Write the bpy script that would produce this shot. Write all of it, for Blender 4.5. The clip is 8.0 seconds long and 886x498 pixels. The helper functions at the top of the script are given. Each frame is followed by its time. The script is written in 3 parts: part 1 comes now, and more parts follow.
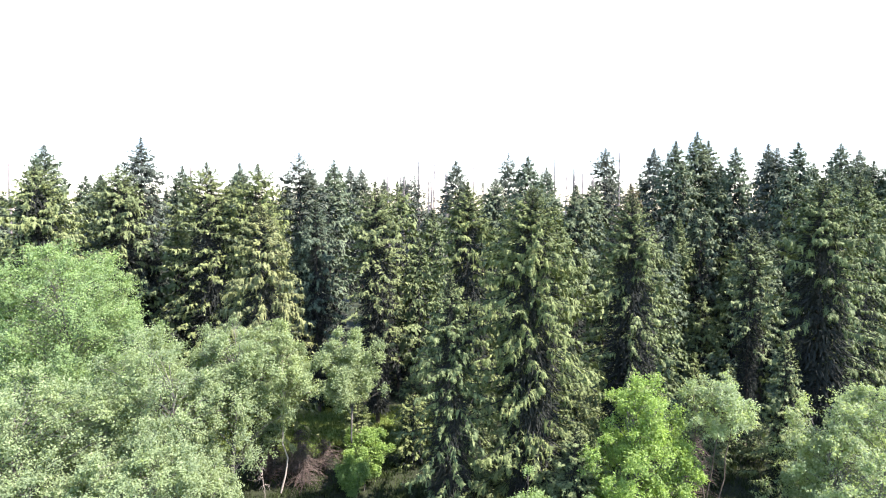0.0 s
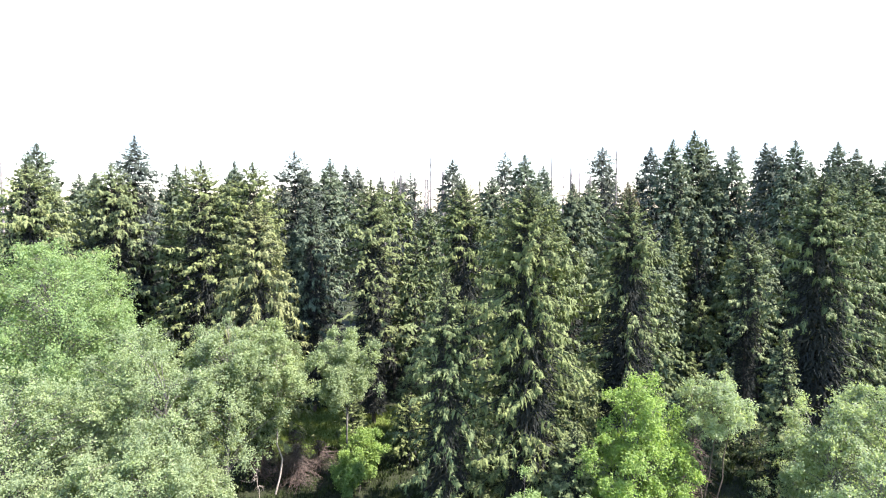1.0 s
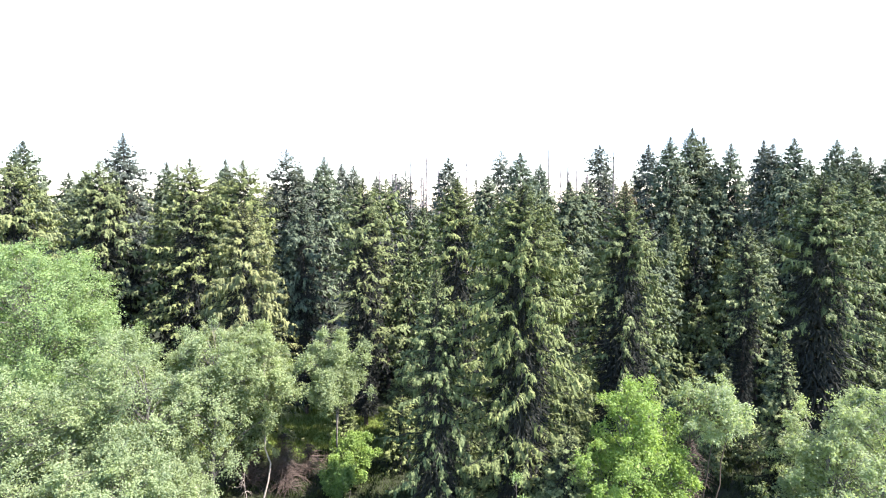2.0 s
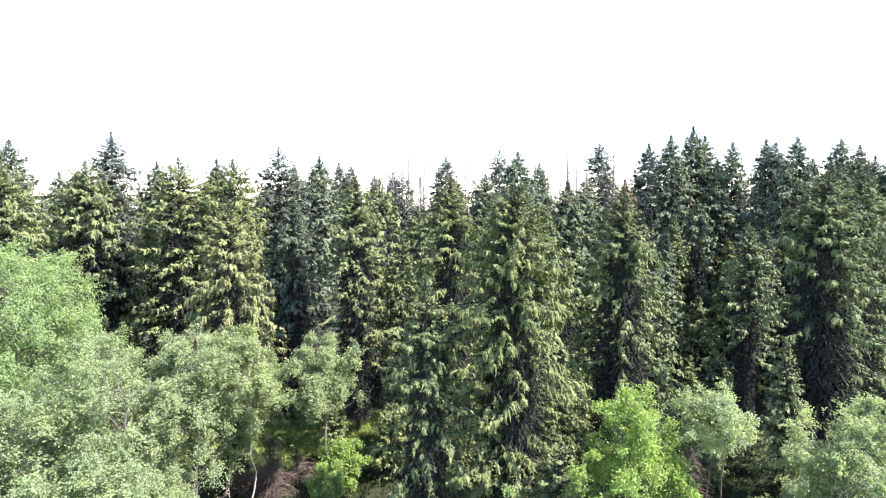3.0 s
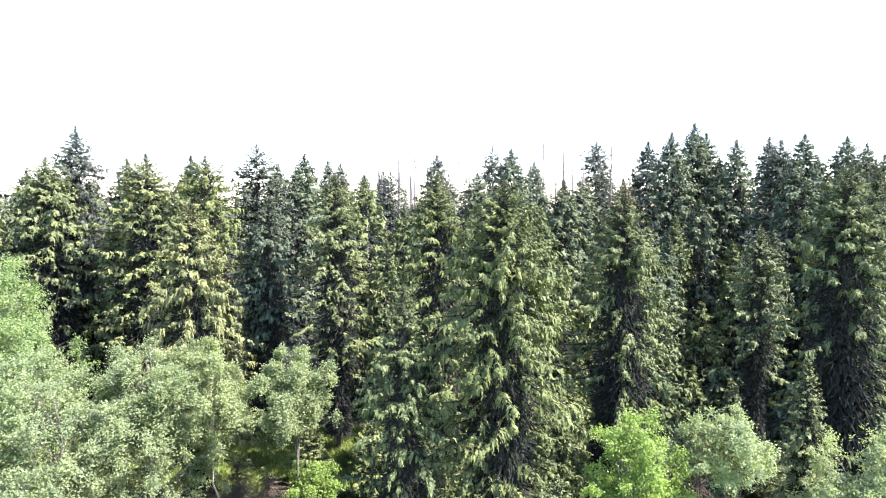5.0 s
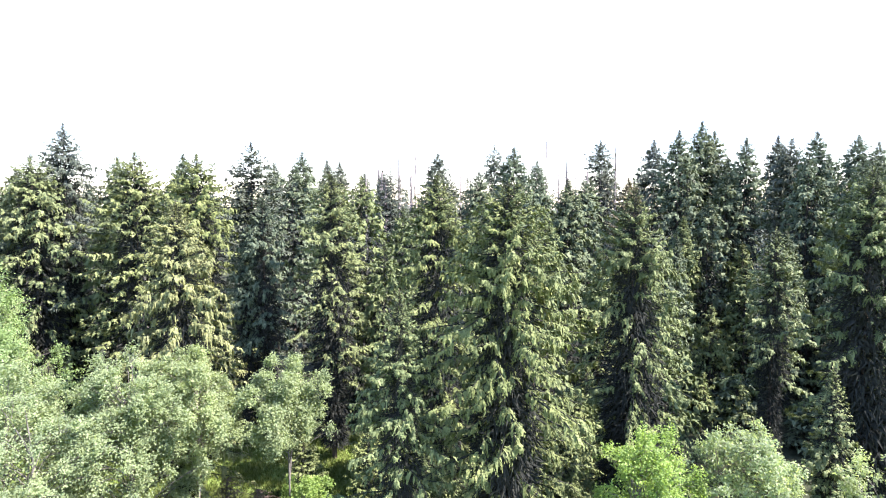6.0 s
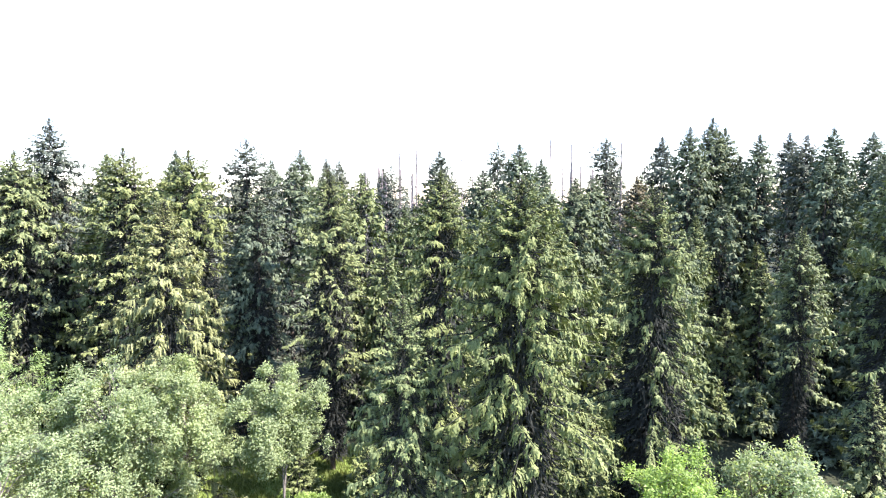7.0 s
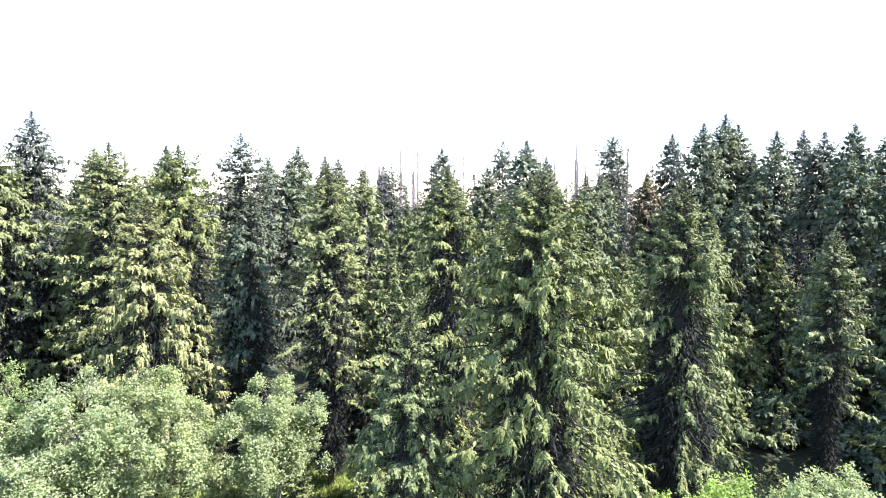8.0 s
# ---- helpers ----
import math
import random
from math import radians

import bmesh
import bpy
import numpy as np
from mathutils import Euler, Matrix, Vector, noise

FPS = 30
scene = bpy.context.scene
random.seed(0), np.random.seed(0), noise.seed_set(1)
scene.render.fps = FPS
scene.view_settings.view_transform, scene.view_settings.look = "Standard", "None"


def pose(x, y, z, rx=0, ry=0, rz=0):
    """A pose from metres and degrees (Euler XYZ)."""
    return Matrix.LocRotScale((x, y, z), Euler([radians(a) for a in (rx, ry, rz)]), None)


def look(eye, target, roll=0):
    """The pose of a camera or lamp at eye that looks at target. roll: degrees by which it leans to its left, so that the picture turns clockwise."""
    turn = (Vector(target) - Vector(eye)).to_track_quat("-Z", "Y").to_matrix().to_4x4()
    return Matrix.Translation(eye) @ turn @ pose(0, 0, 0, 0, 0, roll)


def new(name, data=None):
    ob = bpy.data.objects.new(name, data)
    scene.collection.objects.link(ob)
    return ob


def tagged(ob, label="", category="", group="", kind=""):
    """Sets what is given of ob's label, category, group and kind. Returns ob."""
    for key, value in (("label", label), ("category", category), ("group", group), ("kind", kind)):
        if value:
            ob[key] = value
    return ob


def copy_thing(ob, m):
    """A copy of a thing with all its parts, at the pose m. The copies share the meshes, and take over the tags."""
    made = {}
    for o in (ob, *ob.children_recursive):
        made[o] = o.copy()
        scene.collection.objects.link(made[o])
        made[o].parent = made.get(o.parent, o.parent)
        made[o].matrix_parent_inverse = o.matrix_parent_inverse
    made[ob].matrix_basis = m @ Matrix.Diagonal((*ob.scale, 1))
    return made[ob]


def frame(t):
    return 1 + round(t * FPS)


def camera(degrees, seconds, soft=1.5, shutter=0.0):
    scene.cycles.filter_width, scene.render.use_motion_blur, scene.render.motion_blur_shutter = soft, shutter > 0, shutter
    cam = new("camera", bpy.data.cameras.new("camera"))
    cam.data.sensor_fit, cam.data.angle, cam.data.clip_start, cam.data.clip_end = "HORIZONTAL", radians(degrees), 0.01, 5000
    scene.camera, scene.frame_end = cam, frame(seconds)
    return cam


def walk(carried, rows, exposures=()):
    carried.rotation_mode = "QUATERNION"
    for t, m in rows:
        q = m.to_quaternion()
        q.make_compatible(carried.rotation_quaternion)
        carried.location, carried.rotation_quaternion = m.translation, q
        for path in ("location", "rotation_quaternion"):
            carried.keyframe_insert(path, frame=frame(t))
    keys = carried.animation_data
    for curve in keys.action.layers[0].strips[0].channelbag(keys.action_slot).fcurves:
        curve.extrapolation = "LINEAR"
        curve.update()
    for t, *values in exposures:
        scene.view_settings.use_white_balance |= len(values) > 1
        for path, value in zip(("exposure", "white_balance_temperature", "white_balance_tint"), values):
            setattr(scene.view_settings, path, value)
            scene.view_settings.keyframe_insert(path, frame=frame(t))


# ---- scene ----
cam = camera(75.1, 8.0, soft=1.05)
METRES, EYE, TILT, LEAN, TURN = 14.0, 21.0, -4.0, 0.0, 0.0
ROWS = [
    (0.0, 0.0, 0.0, 0.0, -0.0, 0.0, 0.0),
    (0.5, -0.0005, 0.0082, -0.0019, -0.1, -0.05, 0.02),
    (1.0, 0.0064, 0.0269, -0.0014, -0.28, -0.1, 0.04),
    (1.5, 0.0211, 0.0571, 0.0002, -0.49, -0.17, 0.06),
    (3.0, 0.0939, 0.1897, 0.0146, -0.25, -0.29, 0.09),
    (3.5, 0.1195, 0.2516, 0.021, -0.26, -0.31, 0.08),
    (4.0, 0.1363, 0.3173, 0.0274, -0.34, -0.33, 0.06),
    (4.5, 0.1456, 0.3851, 0.032, -0.69, -0.33, 0.05),
    (6.0, 0.1594, 0.598, 0.0535, -0.52, -0.38, -0.01),
    (6.5, 0.1518, 0.6787, 0.0567, -0.53, -0.42, -0.03),
    (7.0, 0.1394, 0.7649, 0.0627, -0.51, -0.45, -0.05),
    (7.5, 0.1237, 0.857, 0.067, -0.54, -0.49, -0.09),
    (8.0, 0.1039, 0.9604, 0.0693, -0.63, -0.49, -0.12),
]
walk(cam, [(t, pose(0, 0, EYE, TILT, LEAN, TURN) @ pose(METRES * x, METRES * y, METRES * z, 90 + pitch, roll, yaw)) for t, x, y, z, yaw, pitch, roll in ROWS],
     exposures=[(0.0, 2.32, 6250, 22), (8.0, 2.55, 6250, 26)])

# ---- light: a clear summer day, the sun behind the flier's right shoulder ----
SUN_SIDE, SUN_UP = radians(103), radians(53)     # clockwise from +y, and above the horizon
world = bpy.data.worlds.new("sky")
scene.world = world
world.use_nodes = True
wn = world.node_tree
sky = wn.nodes.new("ShaderNodeTexSky")
sky.sky_type, sky.sun_disc = "NISHITA", False
sky.sun_elevation, sky.sun_rotation = SUN_UP, SUN_SIDE
sky.air_density, sky.dust_density, sky.ozone_density = 1.1, 0.4, 1.6
wn.nodes["Background"].inputs["Strength"].default_value = 0.14
wn.links.new(sky.outputs["Color"], wn.nodes["Background"].inputs["Color"])

to_sun = Vector((math.sin(SUN_SIDE) * math.cos(SUN_UP), math.cos(SUN_SIDE) * math.cos(SUN_UP), math.sin(SUN_UP)))
sun = new("sun", bpy.data.lights.new("sun", "SUN"))
sun.data.energy, sun.data.angle, sun.data.color = 5.0, radians(0.53), (1.0, 0.955, 0.86)
sun.matrix_world = look(to_sun * 200, (0, 0, 0))


# ---- materials ----
def material(name):
    m = bpy.data.materials.new(name)
    m.use_nodes = True
    nt = m.node_tree
    return m, nt, nt.nodes["Principled BSDF"], nt.nodes["Material Output"]


def node(nt, kind, **values):
    n = nt.nodes.new(kind)
    for key, value in values.items():
        n.inputs[key.replace("_", " ")].default_value = value
    return n


def ramp(nt, source, stops):
    r = nt.nodes.new("ShaderNodeValToRGB")
    while len(r.color_ramp.elements) < len(stops):
        r.color_ramp.elements.new(0.5)
    for e, (at, c) in zip(r.color_ramp.elements, stops):
        e.position, e.color = at, (*c, 1)
    nt.links.new(source, r.inputs["Fac"])
    return r.outputs["Color"]


def mixed(nt, a, b, fac, how="MIX"):
    m = nt.nodes.new("ShaderNodeMix")
    m.data_type, m.blend_type = "RGBA", how
    for socket, value in ((m.inputs[0], fac), (m.inputs[6], a), (m.inputs[7], b)):
        if hasattr(value, "is_linked"):
            nt.links.new(value, socket)
        else:
            socket.default_value = value
    return m.outputs[2]


def leaf_material(name, dark, mid, light, rough=0.5, thin=0.3, shine=0.5, tree_change=0.35):
    """Leaves or needles: each blade its own tone, patches of tone over the crown, a little light through the blade."""
    m, nt, bsdf, out = material(name)
    geo = nt.nodes.new("ShaderNodeNewGeometry")
    tone = ramp(nt, geo.outputs["Random Per Island"], [(0.0, dark), (0.55, mid), (1.0, light)])
    co = nt.nodes.new("ShaderNodeTexCoord")
    blotch = node(nt, "ShaderNodeTexNoise", Scale=0.7, Detail=3.0)
    nt.links.new(co.outputs["Object"], blotch.inputs["Vector"])
    patch = ramp(nt, blotch.outputs["Fac"], [(0.3, (0.66, 0.7, 0.75)), (0.7, (1.2, 1.18, 1.05))])
    tone = mixed(nt, tone, patch, 0.8, "MULTIPLY")
    info = nt.nodes.new("ShaderNodeObjectInfo")
    whole = ramp(nt, info.outputs["Random"], [(0.0, (0.72, 0.82, 0.95)), (0.5, (1.0, 1.0, 1.0)), (1.0, (1.2, 1.12, 0.8))])
    tone = mixed(nt, tone, whole, tree_change, "MULTIPLY")
    nt.links.new(tone, bsdf.inputs["Base Color"])
    bsdf.inputs["Roughness"].default_value = rough
    bsdf.inputs["Specular IOR Level"].default_value = shine
    glow = nt.nodes.new("ShaderNodeBsdfTranslucent")
    nt.links.new(mixed(nt, tone, (1.22, 1.28, 0.62, 1), 1.0, "MULTIPLY"), glow.inputs["Color"])
    both = nt.nodes.new("ShaderNodeMixShader")
    both.inputs[0].default_value = thin
    nt.links.new(bsdf.outputs[0], both.inputs[1])
    nt.links.new(glow.outputs[0], both.inputs[2])
    nt.links.new(both.outputs[0], out.inputs["Surface"])
    return m


def bark_material(name, dark, light, scale=(3, 3, 0.8), bump=0.6, shine=0.3):
    m, nt, bsdf, out = material(name)
    co = nt.nodes.new("ShaderNodeTexCoord")
    mp = nt.nodes.new("ShaderNodeMapping")
    mp.inputs["Scale"].default_value = scale
    nt.links.new(co.outputs["Object"], mp.inputs["Vector"])
    grain = node(nt, "ShaderNodeTexNoise", Scale=4.0, Detail=6.0, Roughness=0.65)
    stain = node(nt, "ShaderNodeTexNoise", Scale=0.5, Detail=2.0)
    nt.links.new(mp.outputs[0], grain.inputs["Vector"])
    nt.links.new(co.outputs["Object"], stain.inputs["Vector"])
    tone = ramp(nt, grain.outputs["Fac"], [(0.3, dark), (0.7, light)])
    tone = mixed(nt, tone, ramp(nt, stain.outputs["Fac"], [(0.35, (0.7, 0.75, 0.7)), (0.65, (1.1, 1.05, 1.0))]), 0.8, "MULTIPLY")
    nt.links.new(tone, bsdf.inputs["Base Color"])
    bsdf.inputs["Roughness"].default_value = 0.9
    bsdf.inputs["Specular IOR Level"].default_value = shine
    b = node(nt, "ShaderNodeBump", Strength=bump, Distance=0.03)
    nt.links.new(grain.outputs["Fac"], b.inputs["Height"])
    nt.links.new(b.outputs[0], bsdf.inputs["Normal"])
    return m


NEEDLES = leaf_material("spruce_needles", (0.069, 0.087, 0.036), (0.107, 0.132, 0.055), (0.146, 0.17, 0.07), 0.6, 0.09, 0.08)
# on the far trees this blue is distance haze put into the colour
NEEDLES_BLUE = leaf_material("bluish_needles", (0.056, 0.066, 0.052), (0.079, 0.092, 0.068), (0.108, 0.12, 0.084), 0.65, 0.08, 0.06)
# yellow-green tone; on several spruces its lightness stands for full sun
NEEDLES_FRESH_SUN = leaf_material("sunny_yellow_green_needles", (0.095, 0.116, 0.051), (0.132, 0.157, 0.069), (0.17, 0.195, 0.085), 0.6, 0.12, 0.1)
NEEDLES_PALE = leaf_material("pale_needles", (0.111, 0.126, 0.055), (0.155, 0.167, 0.072), (0.197, 0.207, 0.092), 0.6, 0.1, 0.1)
NEEDLES_DEEP = leaf_material("deep_green_needles", (0.057, 0.075, 0.048), (0.085, 0.107, 0.065), (0.117, 0.14, 0.082), 0.65, 0.08, 0.05)
NEEDLES_BROWN = leaf_material("ailing_needles", (0.045, 0.038, 0.019), (0.09, 0.079, 0.037), (0.143, 0.117, 0.055), 0.6, 0.2)
ALDER = leaf_material("grey_green_leaves", (0.166, 0.21, 0.106), (0.21, 0.26, 0.131), (0.259, 0.311, 0.161), 0.6, 0.45, 0.25, 0.15)
SALLOW = leaf_material("pale_willow_leaves", (0.204, 0.252, 0.138), (0.252, 0.306, 0.175), (0.302, 0.356, 0.219), 0.6, 0.56, 0.25, 0.1)
ASPEN = leaf_material("fresh_green_leaves", (0.144, 0.21, 0.084), (0.184, 0.259, 0.106), (0.227, 0.305, 0.129), 0.6, 0.45, 0.25, 0.15)
MAPLE = leaf_material("bright_maple_leaves", (0.138, 0.212, 0.057), (0.184, 0.275, 0.076), (0.24, 0.33, 0.098), 0.6, 0.48, 0.3)
BARK = bark_material("spruce_bark", (0.035, 0.027, 0.022), (0.13, 0.10, 0.08))
BARK_GREY = bark_material("alder_bark", (0.05, 0.045, 0.04), (0.17, 0.16, 0.14))
BARK_PALE = bark_material("pale_bark", (0.2, 0.165, 0.135), (0.44, 0.385, 0.33), (2, 2, 3))
DEADWOOD = bark_material("dead_wood", (0.12, 0.10, 0.095), (0.30, 0.27, 0.26))
TWIGS = bark_material("brown_twigs", (0.05, 0.036, 0.03), (0.14, 0.105, 0.085))
# far darker than dead wood: the shade inside the crowns, as colour
DEAD_TWIGS_SHADE = bark_material("dead_inner_twigs_shade", (0.017, 0.019, 0.017), (0.031, 0.034, 0.029), bump=0.2, shine=0.05)


def ground_material():
    m, nt, bsdf, out = material("forest_meadow")
    co = nt.nodes.new("ShaderNodeTexCoord")
    fine = node(nt, "ShaderNodeTexNoise", Scale=6.0, Detail=8.0, Roughness=0.7)
    wide = node(nt, "ShaderNodeTexNoise", Scale=0.18, Detail=4.0)
    for n in (fine, wide):
        nt.links.new(co.outputs["Object"], n.inputs["Vector"])
    sward = nt.nodes.new("ShaderNodeMix")      # patches of longer grass
    sward.inputs[0].default_value = 0.35
    nt.links.new(fine.outputs["Fac"], sward.inputs[2])
    nt.links.new(wide.outputs["Fac"], sward.inputs[3])
    grass = ramp(nt, sward.outputs[0], [(0.25, (0.05, 0.07, 0.015)), (0.5, (0.10, 0.145, 0.03)), (0.75, (0.16, 0.205, 0.055))])
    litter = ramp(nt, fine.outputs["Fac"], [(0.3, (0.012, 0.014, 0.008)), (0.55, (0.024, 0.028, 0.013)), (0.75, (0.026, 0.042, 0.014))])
    # open grass before the wood and in a strip behind the fringe; elsewhere needle litter and moss, near black with the
    # wood's shade put into the colour
    place = nt.nodes.new("ShaderNodeSeparateXYZ")
    nt.links.new(co.outputs["Object"], place.inputs[0])

    def calc(how, a, b, c=0.0):
        n = nt.nodes.new("ShaderNodeMath")
        n.operation = how
        for socket, value in zip(n.inputs, (a, b, c)):
            if hasattr(value, "is_linked"):
                nt.links.new(value, socket)
            else:
                socket.default_value = value
        return n.outputs[0]

    def between(value, low, high):
        n = nt.nodes.new("ShaderNodeMapRange")
        nt.links.new(value, n.inputs["Value"])
        n.inputs["From Min"].default_value, n.inputs["From Max"].default_value = low, high
        return n.outputs[0]

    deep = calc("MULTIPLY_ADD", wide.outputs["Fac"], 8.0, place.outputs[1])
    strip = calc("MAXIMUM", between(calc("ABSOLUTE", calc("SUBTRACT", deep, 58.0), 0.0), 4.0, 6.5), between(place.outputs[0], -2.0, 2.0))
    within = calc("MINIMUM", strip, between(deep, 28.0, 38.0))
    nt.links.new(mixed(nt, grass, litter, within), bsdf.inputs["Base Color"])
    bsdf.inputs["Specular IOR Level"].default_value = 0.14
    bsdf.inputs["Roughness"].default_value = 0.9
    b = node(nt, "ShaderNodeBump", Strength=0.8, Distance=0.1)
    nt.links.new(fine.outputs["Fac"], b.inputs["Height"])
    nt.links.new(b.outputs[0], bsdf.inputs["Normal"])
    return m


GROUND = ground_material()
GRASS = leaf_material("meadow_grass", (0.075, 0.094, 0.022), (0.123, 0.158, 0.038), (0.182, 0.208, 0.071), 0.6, 0.35, 0.2)
# herbs far darker than the grass: the forest floor's shade put into their colour
HERBS_SHADE = leaf_material("shade_dark_herbs", (0.017, 0.026, 0.011), (0.032, 0.046, 0.017), (0.054, 0.069, 0.028), 0.7, 0.2, 0.1)


# ---- mesh helpers ----
def unit(v):
    return v / np.maximum(np.linalg.norm(v, axis=-1, keepdims=True), 1e-9)


def mesh_of(name, verts, quads, mat):
    """A mesh of faces of equal corners from two arrays."""
    me = bpy.data.meshes.new(name)
    verts, quads = np.asarray(verts, np.float32), np.asarray(quads, np.int32)
    me.vertices.add(len(verts))
    me.vertices.foreach_set("co", verts.ravel())
    me.loops.add(quads.size)
    me.loops.foreach_set("vertex_index", quads.ravel())
    me.polygons.add(len(quads))
    me.polygons.foreach_set("loop_start", np.arange(0, quads.size, quads.shape[1], dtype=np.int32))
    me.update(calc_edges=True)
    me.materials.append(mat)
    return me


def needles(at, way, face, length, width):
    """Three-cornered pointed sprays."""
    way = unit(way)
    side = unit(np.cross(way, face)) * (width * 0.5)[:, None]
    v = np.stack([at + side, at - side, at + way * length[:, None]], axis=1)
    return v.reshape(-1, 3), np.arange(3 * len(at)).reshape(-1, 3)


def tubes(paths, radii, sides=4):
    """Tapered tubes along paths of equal counts of points: (n, m, 3) and (n, m)."""
    n, m = radii.shape
    tan = unit(np.gradient(paths, axis=1))
    ref = np.where(np.abs(tan[..., 2:3]) < 0.8, np.array([0.0, 0, 1]), np.array([1.0, 0, 0]))
    a = unit(np.cross(tan, ref))
    b = np.cross(tan, a)
    ang = np.arange(sides) * 2 * np.pi / sides
    ring = a[:, :, None] * np.cos(ang)[:, None] + b[:, :, None] * np.sin(ang)[:, None]
    v = paths[:, :, None] + ring * radii[:, :, None, None]
    ids = np.arange(n * m * sides).reshape(n, m, sides)
    nxt = np.roll(ids, -1, axis=2)
    q = np.stack([ids[:, :-1], nxt[:, :-1], nxt[:, 1:], ids[:, 1:]], axis=-1).reshape(-1, 4)
    return v.reshape(-1, 3), q


def cores(rng, at, size, flat=0.75, rough=0.28):
    """Uneven eight-faced lumps: the shaded inside of a tuft or clump of leaves."""
    k = len(at)
    shape = np.array([[1, 0, 0], [0, 1, 0], [-1, 0, 0], [0, -1, 0], [0, 0, 1], [0, 0, -1]], float)
    a = rng.random(k) * 6.283
    ca, sa = np.cos(a), np.sin(a)
    v = np.stack([shape[None, :, 0] * ca[:, None] - shape[None, :, 1] * sa[:, None], shape[None, :, 0] * sa[:, None] + shape[None, :, 1] * ca[:, None],
                  np.repeat(shape[None, :, 2] * flat, k, axis=0)], axis=2)
    v = v * rng.uniform(1 - rough, 1 + rough, (k, 6, 1)) * size[:, None, None] + at[:, None]
    f = np.array([[0, 1, 4], [1, 2, 4], [2, 3, 4], [3, 0, 4], [1, 0, 5], [2, 1, 5], [3, 2, 5], [0, 3, 5]])
    return v.reshape(-1, 3), (f[None] + 6 * np.arange(k)[:, None, None]).reshape(-1, 3)


def joined(*pieces):
    vs, qs, n = [], [], 0
    for v, q in pieces:
        vs.append(v)
        qs.append(q + n)
        n += len(v)
    return np.concatenate(vs), np.concatenate(qs)


def thing(name, x, y, turn, label, category, group=""):
    ob = tagged(new(name), label, category, group)
    ob.matrix_world = pose(x, y, 0, 0, 0, turn)
    return ob


def part(name, me, parent, label=""):
    ob = tagged(new(name, me), label)
    ob.parent = parent
    return ob


def trunk_path(rng, h, lean=0.3, points=10):
    s = np.linspace(0, 1, points)
    wob = np.cumsum(rng.normal(0, lean / points, (points, 2)), axis=0)
    return np.stack([wob[:, 0] - wob[0, 0], wob[:, 1] - wob[0, 1], s * h], axis=1)


# ---- spruces ----
def spruce_meshes(seed, h, r, foot=2.0, step=0.55, per=6, pitch=0.1, spray=0.11, wide=0.11, shag=0, twig=0.2, sag=1.0, mat=None, limbs=True, full=6.0, gaps=0.2, twiggy=60, bare=0.0, shade_gaps=0.0, shade_side=0.0):
    """Trunk, limbs and needles of a spruce: rings of sagging boughs, each a fan of hanging sprays.
    h, r: height and widest reach; foot: where the boughs begin; step, per: spacing and boughs of the rings;
    pitch, spray, wide: spacing, length and width of the sprays on a bough; shag, twig: count and length of the twigs on
    them; full: metres below the tip in which the crown widens; gaps: share of boughs that are missing;
    bare: how far the lower boughs have died off; the last two: share of boughs left out so that the flank away from the
    sun looks dark, and where it lies."""
    rng = np.random.default_rng(seed)
    stem = trunk_path(rng, h)
    tv, tq = tubes(stem[None], (np.linspace(1, 0.04, 10) ** 1.1 * h * 0.0085 + 0.012)[None], 7)
    rungs, d = [], 0.35                                # rings crowd towards the tip
    while d < h - foot:
        rungs.append(d)
        d += step * min(1.0, 0.24 + d * 0.065)
    down = np.array(rungs) / (h - foot)
    levels = h - down * (h - foot)
    # a lumpy outline: slow waves of reach round and along the tree
    z = np.repeat(levels, per)
    t = np.repeat(down, per)
    az = np.tile(np.arange(per) * 2 * np.pi / per, len(levels)) + np.repeat(np.arange(len(levels)) * 2.4, per) + rng.normal(0, 0.3, len(z))
    z = z + rng.normal(0, step * 0.4, len(z)) * np.minimum(1, t * 4)
    wave = 1 + np.minimum(1, t * (h - foot) / 9) * (0.18 * np.sin(az * 2 + z * 0.9 + seed) + 0.27 * np.sin(az * 4 - z * 1.9 + seed * 2.0))
    grow = (1 - np.exp(-((t * (h - foot) + 0.02) / full) ** 1.12)) * (1 - 0.06 * np.maximum(0, t - 0.6) / 0.4)
    reach = np.maximum(0.1, r * 1.12 * grow * wave * rng.uniform(np.interp(t * (h - foot), [0, 4, 10], [0.92, 0.78, 0.56]), 1.1))
    hole = 0.5 + 0.5 * np.sin(az * 2 + z * 1.3 + seed) * np.sin(z * 0.9 - az + seed * 1.7)     # missing boughs lie together in dark cavities
    keep = rng.random(len(z)) > np.interp(t * (h - foot), [2.0, 7.0], [0.0, 1.0]) * gaps * (0.1 + 1.9 * hole ** 1.3)
    keep &= z > bare * max(0.0, h - 12) + rng.normal(0, 1.2, len(z))     # inside the wood the low boughs have died off
    # shade put into the shape: fewer boughs on the flank away from the sun
    keep &= rng.random(len(z)) > shade_gaps * np.clip(np.cos(az - shade_side) * 1.6 + 0.25, 0, 1) * np.interp(t * (h - foot), [3.0, 8.0], [0.0, 1.0])
    z, t, az, reach = z[keep], t[keep], az[keep], reach[keep]
    n = len(z)
    out = np.stack([np.cos(az), np.sin(az), np.zeros(n)], axis=1)
    side = np.stack([-np.sin(az), np.cos(az), np.zeros(n)], axis=1)
    rise = np.interp(t * (h - foot), [0, 1, 3, 8, 25], [1.05, 0.5, 0.16, -0.02, -0.18]) + rng.normal(0, 0.08, n)
    drop = np.interp(t * (h - foot), [0, 3, 8, 25], [0.05, 0.22, 0.36, 0.42]) * sag + rng.normal(0, 0.08, n)
    root = np.stack([np.interp(z, stem[:, 2], stem[:, 0]), np.interp(z, stem[:, 2], stem[:, 1]), z], axis=1)

